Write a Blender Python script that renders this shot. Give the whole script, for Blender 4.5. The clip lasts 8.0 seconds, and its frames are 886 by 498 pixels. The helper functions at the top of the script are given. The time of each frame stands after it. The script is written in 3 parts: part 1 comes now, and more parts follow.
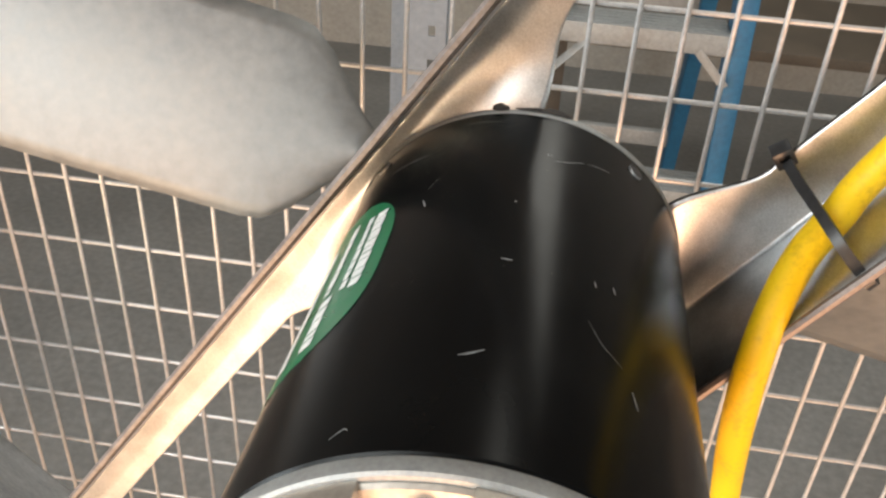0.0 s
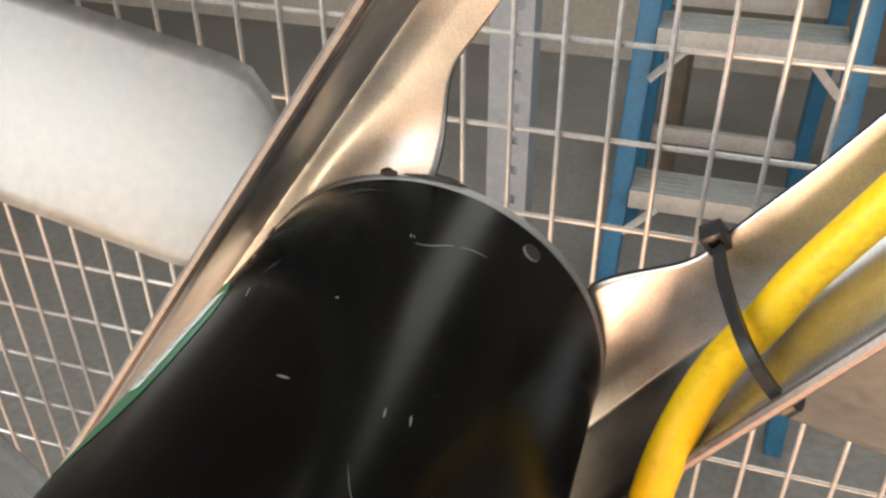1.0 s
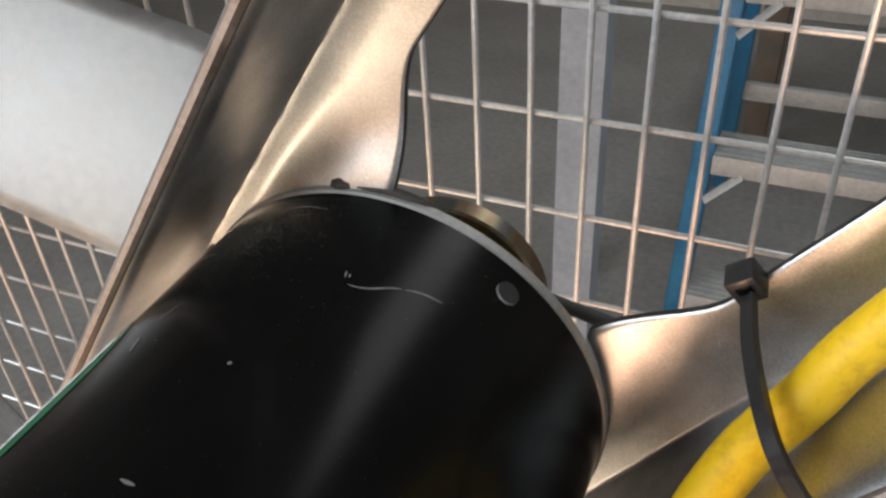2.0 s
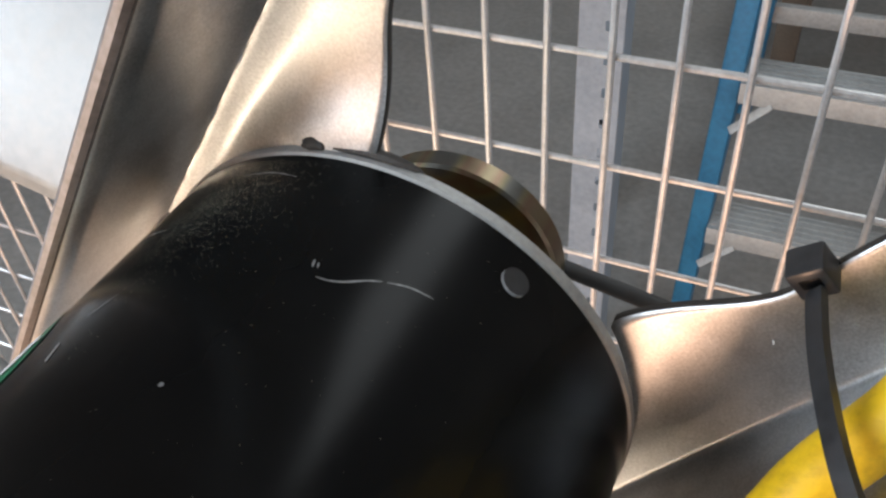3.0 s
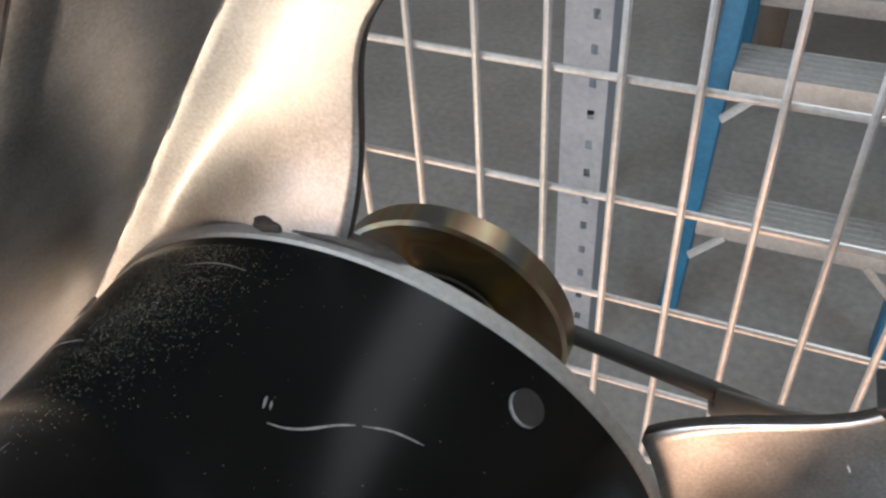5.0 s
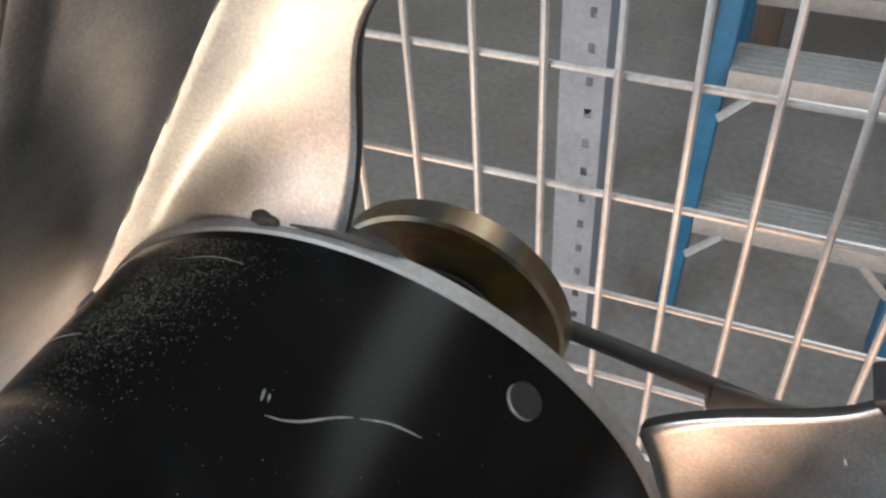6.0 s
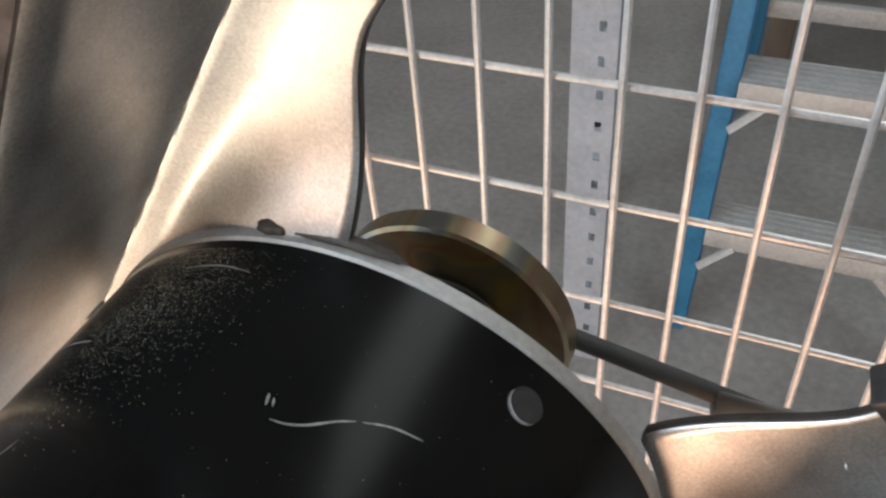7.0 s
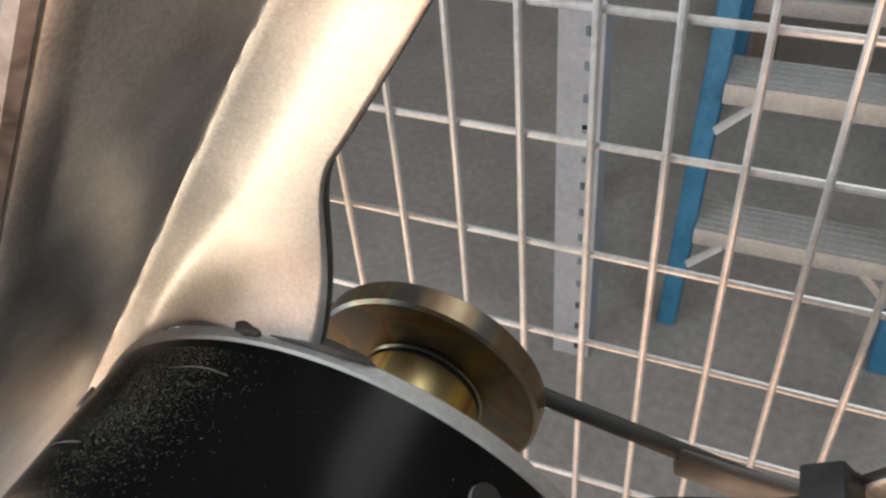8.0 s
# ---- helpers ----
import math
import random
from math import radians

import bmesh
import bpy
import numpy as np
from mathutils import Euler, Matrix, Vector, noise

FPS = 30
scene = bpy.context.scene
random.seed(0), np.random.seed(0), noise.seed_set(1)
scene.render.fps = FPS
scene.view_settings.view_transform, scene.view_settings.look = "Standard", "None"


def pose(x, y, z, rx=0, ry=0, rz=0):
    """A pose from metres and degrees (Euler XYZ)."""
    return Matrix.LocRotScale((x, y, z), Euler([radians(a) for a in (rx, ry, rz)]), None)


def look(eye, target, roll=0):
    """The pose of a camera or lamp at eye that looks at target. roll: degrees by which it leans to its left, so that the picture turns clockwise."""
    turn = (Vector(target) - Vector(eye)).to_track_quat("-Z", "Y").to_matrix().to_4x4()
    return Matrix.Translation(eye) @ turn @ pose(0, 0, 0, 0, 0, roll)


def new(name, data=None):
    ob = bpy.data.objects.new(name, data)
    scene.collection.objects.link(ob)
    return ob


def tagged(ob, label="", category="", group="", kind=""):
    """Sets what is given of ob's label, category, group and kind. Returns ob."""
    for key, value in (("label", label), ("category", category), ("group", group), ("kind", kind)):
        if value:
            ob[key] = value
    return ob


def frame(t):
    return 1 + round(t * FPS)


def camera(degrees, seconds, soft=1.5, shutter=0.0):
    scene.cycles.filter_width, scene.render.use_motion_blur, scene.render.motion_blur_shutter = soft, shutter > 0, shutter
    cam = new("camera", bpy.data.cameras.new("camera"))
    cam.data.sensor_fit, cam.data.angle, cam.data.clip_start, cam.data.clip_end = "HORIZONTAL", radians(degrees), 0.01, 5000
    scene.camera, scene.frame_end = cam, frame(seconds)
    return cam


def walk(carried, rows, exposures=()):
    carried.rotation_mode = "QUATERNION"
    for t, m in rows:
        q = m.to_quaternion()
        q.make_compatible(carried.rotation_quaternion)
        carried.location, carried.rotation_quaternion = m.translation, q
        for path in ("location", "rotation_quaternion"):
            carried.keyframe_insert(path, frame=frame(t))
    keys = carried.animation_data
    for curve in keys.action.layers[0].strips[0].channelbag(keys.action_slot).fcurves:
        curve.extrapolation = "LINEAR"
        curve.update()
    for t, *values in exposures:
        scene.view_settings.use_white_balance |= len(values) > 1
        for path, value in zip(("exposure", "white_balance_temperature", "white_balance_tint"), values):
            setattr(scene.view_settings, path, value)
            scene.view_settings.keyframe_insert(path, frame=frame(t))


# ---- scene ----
cam = camera(53.64, 8.0, soft=2.5)
PATH = [
    (0, (-0.02096, -0.09576, 1.31300), (-0.22482, 1.57385, 0.22050), 3.61),
    (0.5, (0.02360, -0.06138, 1.31452), (-0.37921, 1.56630, 0.21753), 1.19),
    (1, (0.06384, -0.02400, 1.31988), (-0.45481, 1.56000, 0.21479), -0.38),
    (1.5, (0.07906, 0.02268, 1.30858), (-0.52530, 1.55081, 0.17540), -1.71),
    (2, (0.07832, 0.05004, 1.30430), (-0.60702, 1.49626, 0.11929), -3.33),
    (3.5, (0.05700, 0.10916, 1.28176), (-0.62750, 1.42531, -0.06177), -4.82),
    (4, (0.04968, 0.12482, 1.28186), (-0.62084, 1.43959, -0.04318), -4.63),
    (4.5, (0.04450, 0.13420, 1.27766), (-0.61067, 1.45496, -0.07300), -4.71),
    (6, (0.04464, 0.13328, 1.27560), (-0.59164, 1.45674, -0.07674), -4.27),
    (6.5, (0.04640, 0.13156, 1.27590), (-0.61413, 1.46040, -0.06253), -4.71),
    (7, (0.04762, 0.13140, 1.27636), (-0.62227, 1.46480, -0.04965), -5.24),
    (7.5, (0.04738, 0.13266, 1.28526), (-0.62195, 1.46721, -0.05690), -5.49),
    (8, (0.05234, 0.14030, 1.30020), (-0.60885, 1.47794, -0.05996), -5.82),
]
walk(cam, [(t, look(eye, target, roll)) for t, eye, target, roll in PATH],
     exposures=[(0, 0.0, 7600, 10), (0.5, -0.3, 7700, 10), (1, 0.05, 7600, 10), (1.5, -0.1, 7200, 10), (2, -0.3, 7000, 10), (3.5, 0.12, 6550, 10), (4.5, 0.08, 6600, 10), (6, 0.08, 6700, 10), (7.5, 0.1, 6900, 10), (8, -0.03, 7000, 10)])

# ---- world and lights ----
world = bpy.data.worlds.new("world")
scene.world = world
world.use_nodes = True
wn = world.node_tree.nodes
wn["Background"].inputs[0].default_value = (0.55, 0.62, 0.7, 1)
wn["Background"].inputs[1].default_value = 0.25


def lamp(name, kind, power, colour, m, **settings):
    data = bpy.data.lights.new(name, kind)
    data.energy, data.color = power, colour
    if kind == "AREA":
        data.shape, data.size, data.size_y = "RECTANGLE", settings["size"], settings["size_y"]
    if kind == "SPOT":
        data.spot_size, data.spot_blend, data.shadow_soft_size = settings["spot_size"], settings["spot_blend"], settings["soft"]
    ob = new(name, data)
    ob.matrix_world = m
    return ob


# broad cool skylight over the store room, daylight from two windows; the other lights are added
lamp("skylight", "AREA", 25, (0.88, 0.95, 1.0), look((0.36, 1.85, 2.45), (0.36, 1.851, 1.2)), size=0.5, size_y=2.7)
lamp("side_window_light", "AREA", 40, (0.74, 0.87, 1.0), look((2.5, -0.4, 1.6), (0.0, 0.2, 1.2)), size=1.3, size_y=1.2)
lamp("front_window_light", "AREA", 42, (0.76, 0.88, 1.0), look((-1.05, -1.25, 1.95), (-0.1, 0.2, 1.2)), size=1.1, size_y=0.8)
# added unseen cool light low on the left, to brighten and cool the webs
lamp("added_low_left_light", "AREA", 75, (0.7, 0.85, 1.0), look((-2.3, -1.3, 1.25), (0.0, 0.2, 1.2)), size=0.9, size_y=0.9)
# added warm light near the floor on the eye's side, for the upper web
lamp("added_warm_left_light", "AREA", 7.5, (1.0, 0.84, 0.64), look((-0.70, -0.80, 0.46), (0.0, 0.24, 1.2)), size=0.42, size_y=0.42)
# added unseen warm light in front, to lift the lower bar's web
lamp("added_warm_front_light", "AREA", 26, (1.0, 0.62, 0.42), look((0.25, -1.25, 0.42), (0.06, 0.24, 1.1)), size=0.5, size_y=0.5)
# added unseen warm spot from overhead; the floor it lights shows in the bars
lamp("added_floor_spot", "SPOT", 1500, (1.0, 0.58, 0.31), look((-0.75, -0.9, 2.65), (-0.82, -1.22, 0.0)), spot_size=radians(62), spot_blend=0.7, soft=0.08)


# ---- materials ----
def material(name):
    m = bpy.data.materials.new(name)
    m.use_nodes = True
    return m, m.node_tree.nodes, m.node_tree.links, m.node_tree.nodes["Principled BSDF"]


def coords(nodes, links, scale, stretch=(1, 1, 1)):
    tc = nodes.new("ShaderNodeTexCoord")
    mp = nodes.new("ShaderNodeMapping")
    mp.inputs["Scale"].default_value = [scale * s for s in stretch]
    links.new(tc.outputs["Object"], mp.inputs["Vector"])
    return mp.outputs["Vector"]


def noise_tex(nodes, links, vec, scale, detail=4, rough=0.55):
    n = nodes.new("ShaderNodeTexNoise")
    n.inputs["Scale"].default_value, n.inputs["Detail"].default_value, n.inputs["Roughness"].default_value = scale, detail, rough
    links.new(vec, n.inputs["Vector"])
    return n.outputs["Fac"]


def ramp(nodes, links, fac, stops):
    r = nodes.new("ShaderNodeValToRGB")
    e = r.color_ramp.elements
    while len(e) < len(stops):
        e.new(0.5)
    for el, (p, c) in zip(e, stops):
        el.position, el.color = p, (*c, 1) if len(c) == 3 else c
    links.new(fac, r.inputs["Fac"])
    return r.outputs["Color"]


def grey(v):
    return (v, v, v)


def bump(nodes, links, bsdf, fac, strength, distance):
    b = nodes.new("ShaderNodeBump")
    b.inputs["Strength"].default_value, b.inputs["Distance"].default_value = strength, distance
    links.new(fac, b.inputs["Height"])
    links.new(b.outputs["Normal"], bsdf.inputs["Normal"])


def surface(name, dark, light, scale, rough=(0.4, 0.6), metal=0.0, fine=12.0, bump_strength=0.15, bump_distance=0.001, stretch=(1, 1, 1), lo=0.35, hi=0.65):
    """Mottled surface: two scales of noise in colour, roughness and relief."""
    m, n, l, b = material(name)
    v = coords(n, l, 1.0, stretch)
    big, small = noise_tex(n, l, v, scale), noise_tex(n, l, v, scale * fine, 3)
    mix = n.new("ShaderNodeMath")
    mix.operation = "MULTIPLY_ADD"
    mix.inputs[1].default_value = 0.5
    l.new(small, mix.inputs[0])
    half = n.new("ShaderNodeMath")
    half.operation = "MULTIPLY"
    half.inputs[1].default_value = 0.5
    l.new(big, half.inputs[0])
    l.new(half.outputs[0], mix.inputs[2])
    fac = mix.outputs[0]
    l.new(ramp(n, l, fac, [(lo, dark), (hi, light)]), b.inputs["Base Color"])
    l.new(ramp(n, l, fac, [(lo, grey(rough[0])), (hi, grey(rough[1]))]), b.inputs["Roughness"])
    b.inputs["Metallic"].default_value = metal
    bump(n, l, b, small, bump_strength, bump_distance)
    return m


ZINC = surface("galvanised_steel", (0.42, 0.425, 0.43), (0.72, 0.725, 0.73), 110, (0.38, 0.45), 1.0, 26, 0.26, 0.00015)
ZINC_RIM = surface("cut_steel_edge", (0.02, 0.018, 0.017), (0.06, 0.052, 0.046), 200, (0.5, 0.7), 0.3, 6, 0.2, 0.0003)
LIP = surface("worn_lip", (0.15, 0.125, 0.115), (0.29, 0.25, 0.235), 150, (0.4, 0.6), 0.7, 6, 0.2, 0.0003)
DUCT = surface("duct_steel", (0.3, 0.32, 0.33), (0.5, 0.52, 0.53), 40, (0.4, 0.6), 0.8, 10, 0.15, 0.0004, (1, 6, 1))
WIRE = surface("zinc_wire", (0.44, 0.43, 0.43), (0.6, 0.59, 0.585), 120, (0.35, 0.5), 0.5, 8, 0.1, 0.0002)
RING = surface("aluminium_ring", (0.3, 0.3, 0.295), (0.42, 0.42, 0.41), 180, (0.5, 0.65), 0.35, 8, 0.1, 0.0002)
HUBGREY = surface("hub_aluminium", (0.4, 0.39, 0.36), (0.5, 0.49, 0.46), 60, (0.3, 0.42), 0.9, 10, 0.08, 0.0002)
BLADE = surface("fan_blade_aluminium", (0.2, 0.2, 0.2), (0.29, 0.29, 0.285), 30, (0.5, 0.64), 0.8, 10, 0.08, 0.0002)
CABLE = surface("yellow_cable_sheath", (0.6, 0.34, 0.006), (0.88, 0.55, 0.012), 130, (0.4, 0.58), 0.0, 6, 0.3, 0.0004, lo=0.25, hi=0.5)
TIE = surface("black_nylon", (0.016, 0.016, 0.017), (0.028, 0.028, 0.03), 200, (0.3, 0.42), 0.0, 4, 0.1, 0.0002)
GREEN = surface("green_label_film", (0.0, 0.1, 0.04), (0.004, 0.15, 0.065), 70, (0.25, 0.4), 0.0, 6, 0.05, 0.0001)
PRINT = surface("white_print", (0.6, 0.62, 0.6), (0.8, 0.8, 0.78), 300, (0.35, 0.5), 0.0, 5, 0.05, 0.0001)
SCRATCH = surface("bare_scratch", (0.16, 0.16, 0.16), (0.36, 0.36, 0.36), 500, (0.4, 0.6), 0.3, 4, 0.1, 0.0001)
DUST = surface("pale_dust", (0.16, 0.148, 0.11), (0.38, 0.345, 0.26), 900, (0.8, 0.9), 0.0, 3, 0.1, 0.0001)
BLUE = surface("blue_fibreglass", (0.012, 0.09, 0.18), (0.02, 0.14, 0.26), 12, (0.4, 0.6), 0.0, 10, 0.1, 0.0005)
ALU = surface("ladder_aluminium", (0.24, 0.24, 0.235), (0.36, 0.36, 0.35), 14, (0.5, 0.65), 0.3, 10, 0.1, 0.0005)
POST = surface("grey_shelving_paint", (0.17, 0.19, 0.215), (0.24, 0.265, 0.295), 9, (0.4, 0.55), 0.0, 12, 0.1, 0.0005)
SHELF = surface("brown_chipboard", (0.06, 0.045, 0.033), (0.12, 0.092, 0.068), 10, (0.6, 0.8), 0.0, 20, 0.2, 0.001)
FLOOR = surface("concrete_floor", (0.15, 0.146, 0.14), (0.25, 0.243, 0.233), 3, (0.5, 0.75), 0.0, 18, 0.2, 0.002)
PLASTER = surface("grey_plaster", (0.3, 0.28, 0.25), (0.42, 0.39, 0.35), 2.5, (0.7, 0.9), 0.0, 25, 0.2, 0.002)
PALE = surface("pale_plaster", (0.46, 0.47, 0.48), (0.58, 0.585, 0.59), 2.5, (0.7, 0.9), 0.0, 25, 0.2, 0.002)
WHITE = surface("dark_ceiling_paint", (0.07, 0.07, 0.07), (0.11, 0.11, 0.11), 3, (0.7, 0.9), 0.0, 25, 0.1, 0.001)
HOLE = surface("dull_dark_steel", (0.03, 0.03, 0.03), (0.05, 0.05, 0.05), 50, (0.6, 0.8))
BEIGE = surface("zinc_end_bell", (0.5, 0.45, 0.4), (0.66, 0.6, 0.53), 120, (0.35, 0.5), 0.8, 8, 0.1, 0.0002)


def black_paint():
    m, n, l, b = material("black_motor_paint")
    v = coords(n, l, 1.0)
    big, small = noise_tex(n, l, v, 40), noise_tex(n, l, v, 900, 2)
    l.new(ramp(n, l, big, [(0.3, (0.003, 0.003, 0.0032)), (0.7, (0.006, 0.006, 0.006))]), b.inputs["Base Color"])
    l.new(ramp(n, l, big, [(0.3, grey(0.2)), (0.7, grey(0.26))]), b.inputs["Roughness"])
    b.inputs["Specular IOR Level"].default_value = 0.1
    bump(n, l, b, small, 0.06, 0.0002)
    return m


BLACK = black_paint()
PIN = surface("worn_pin_edge", (0.3, 0.3, 0.3), (0.5, 0.5, 0.5), 400, (0.4, 0.55), 0.4, 4, 0.1, 0.0001)


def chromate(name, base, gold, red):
    """Yellow passivated zinc: an olive film; gold and red bands along the axis are painted-in reflections."""
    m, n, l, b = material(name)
    glint_band = noise_tex(n, l, coords(n, l, 1.0, (1, 0.03, 1)), 95, 1)
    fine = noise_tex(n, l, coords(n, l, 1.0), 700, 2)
    l.new(ramp(n, l, glint_band, [(0.3, base), (0.42, base), (0.47, gold), (0.52, red), (0.57, gold), (0.64, base)]), b.inputs["Base Color"])
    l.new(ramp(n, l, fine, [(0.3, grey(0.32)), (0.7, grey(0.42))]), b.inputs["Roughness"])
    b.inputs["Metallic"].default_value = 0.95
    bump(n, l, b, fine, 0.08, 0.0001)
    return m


# each: film colour, then the gold and red of the painted reflections
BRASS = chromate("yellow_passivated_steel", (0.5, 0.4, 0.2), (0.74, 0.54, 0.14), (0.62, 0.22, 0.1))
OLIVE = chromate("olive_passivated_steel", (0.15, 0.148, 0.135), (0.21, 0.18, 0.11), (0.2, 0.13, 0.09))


# ---- mesh helpers ----
def part(name, bm, mat, parent=None, label="", smooth=True):
    """Links a bmesh as one mesh object, under a thing or a part if given."""
    me = bpy.data.meshes.new(name)
    bmesh.ops.recalc_face_normals(bm, faces=bm.faces[:])
    bm.to_mesh(me)
    bm.free()
    for mm in mat if isinstance(mat, (list, tuple)) else (mat,):
        me.materials.append(mm)
    if smooth:
        me.shade_smooth()
        me.set_sharp_from_angle(angle=radians(38))
    ob = new(name, me)
    if parent is not None:
        ob.parent = parent
    if label:
        tagged(ob, label)
    return ob


def thing(name, label, category, group="", kind=""):
    return tagged(new(name), label, category, group, kind)


def box(bm, lo, hi, bevel=0.0):
    g = bmesh.ops.create_cube(bm, size=1.0)
    for v in g["verts"]:
        v.co = Vector([lo[i] + (v.co[i] + 0.5) * (hi[i] - lo[i]) for i in range(3)])
    if bevel:
        edges = list({e for v in g["verts"] for e in v.link_edges})
        bmesh.ops.bevel(bm, geom=edges, offset=bevel, segments=2, affect="EDGES", profile=0.5)
    return bm


def boxed(lo, hi, bevel=0.0):
    return box(bmesh.new(), lo, hi, bevel)


def lathe(profile, centre, seg=96, closed=False):
    """Turns (y, radius) pairs round the fan's axis, which runs along y through centre."""
    bm = bmesh.new()
    rings = []
    for y, r in profile:
        rings.append([bm.verts.new((centre[0] + r * math.cos(2 * math.pi * k / seg), y, centre[1] + r * math.sin(2 * math.pi * k / seg))) for k in range(seg)])
    pairs = list(zip(rings[:-1], rings[1:]))
    if closed:
        pairs.append((rings[-1], rings[0]))
    for a, b in pairs:
        for k in range(seg):
            bm.faces.new((a[k], a[(k + 1) % seg], b[(k + 1) % seg], b[k]))
    if not closed:
        for ring in (rings[0], rings[-1]):
            bm.faces.new(ring)
    return bm


def tube(path, radius, seg=8, bm=None, flat=None):
    """A round bar along a list of points; flat: width, thickness and the way in which the width lies."""
    bm = bm or bmesh.new()
    rings = []
    side = None
    for i, p in enumerate(path):
        d = (path[min(i + 1, len(path) - 1)] - path[max(i - 1, 0)]).normalized()
        if flat:
            side = flat[2]
        elif side is None:
            side = Vector((0, 0, 1)) if abs(d.z) < 0.9 else Vector((1, 0, 0))
        a = (side - d * side.dot(d)).normalized()
        side = a
        b = d.cross(a)
        ring = []
        for k in range(seg):
            w = 2 * math.pi * (k + 0.5) / seg
            ca, sa = math.cos(w), math.sin(w)
            if flat:
                q = a * math.copysign(flat[0] / 2, ca) * min(1, abs(ca) * 1.45) + b * math.copysign(flat[1] / 2, sa) * min(1, abs(sa) * 1.45)
            else:
                q = (a * ca + b * sa) * radius
            ring.append(bm.verts.new(p + q))
        rings.append(ring)
    for r0, r1 in zip(rings[:-1], rings[1:]):
        for k in range(seg):
            bm.faces.new((r0[k], r0[(k + 1) % seg], r1[(k + 1) % seg], r1[k]))
    bm.faces.new(rings[0])
    bm.faces.new(rings[-1])
    return bm


def spline(points, steps=10):
    """Smooth line through the points."""
    pts = [Vector(p) for p in points]
    pts = [2 * pts[0] - pts[1]] + pts + [2 * pts[-1] - pts[-2]]
    out = []
    for i in range(1, len(pts) - 2):
        p0, p1, p2, p3 = pts[i - 1:i + 3]
        for k in range(steps):
            t = k / steps
            out.append(0.5 * (2 * p1 + (p2 - p0) * t + (2 * p0 - 5 * p1 + 4 * p2 - p3) * t * t + (3 * p1 - p0 - 3 * p2 + p3) * t ** 3))
    return out + [pts[-2]]


# ---- plan of the fan: axis along y, drawn at half size; PLACED sets it, its cable and its guard up at full size ----
HUB = Vector((0.046, 0.11, 1.284))
PLACED = Matrix.Translation(HUB) @ Matrix.Scale(2, 4) @ Matrix.Translation(-HUB)
MX, MZ, MR = 0.0082, 1.1900, 0.0360          # motor's axis and radius
M_NEAR, M_FAR = 0.0763, 0.1710               # motor shell's ends
BX, BZ = 0.0072, 1.1882                      # middle of the two support bars
BS, BC = 0.8195, 0.5731                        # slope of the bars
WEB = 0.1770                                 # web plane of the bars
# each bar, by its side: where the flange stands off, its bend, its lip's offset and depth, and the web's free edge
BARS = {1: dict(out=0.0400, bend=0.0012, rise=0.0011, curl=0.0038, lip=0.0432, lip_y=0.1530, edge=(0.0183, 0.0100, 0.0305, 0.0535, 0.0006)),
        -1: dict(out=0.0395, bend=0.0010, rise=0.0004, curl=0.0012, lip=0.0392, lip_y=0.1468, edge=(0.0162, 0.0096, 0.0320, 0.0535, 0.0009))}


def bar(s, n, y):
    """Along the bars, across them, and along the fan's axis."""
    return Vector((BX + s * BC - n * BS, y, BZ + s * BS + n * BC))


def on_motor(deg, y, lift=0.0):
    a = radians(deg)
    return Vector((MX + (MR + lift) * math.cos(a), y, MZ + (MR + lift) * math.sin(a)))


# ---- structure ----
def wall(name, lo, hi, mat, label):
    return tagged(part(name, boxed(lo, hi), mat, None, smooth=False), label, "wall", kind="structure")


tagged(part("floor", boxed((-3, -1.5, -0.12), (3, 3.4, 0)), FLOOR, smooth=False), "worn grey brown concrete floor", "floor", kind="structure")
tagged(part("ceiling", boxed((-3, -1.5, 2.8), (3, 3.4, 2.92)), WHITE, smooth=False), "plain dark grey painted ceiling", "ceiling", kind="structure")
wall("wall_north", (-3, 3.4, -0.12), (3, 3.52, 2.92), PLASTER, "plain grey plastered wall behind the ladder")
wall("wall_south", (-3, -1.62, -0.12), (3, -1.5, 2.92), PALE, "plain pale grey plastered wall in warm light")
wall("wall_west", (-3.12, -1.62, -0.12), (-3, 3.52, 2.92), PLASTER, "plain grey plastered side wall")
wall("wall_east", (3, -1.62, -0.12), (3.12, 3.52, 2.92), PLASTER, "plain grey plastered side wall")

# ---- the fan ----
fan = thing("exhaust_fan", "running industrial fan with black motor held between two bent galvanised bars", "fan")


def smoothstep(a, b, x):
    t = min(1.0, max(0.0, (x - a) / (b - a)))
    return t * t * (3 - 2 * t)


def free_edge(s, side):
    """How far from the middle the web's free edge lies, along the bar."""
    a = abs(s)
    near, rise, s0, s1, more = BARS[side]["edge"]
    return near + rise * smoothstep(s0, s1, a) + more * smoothstep(0.055, 0.08, a)


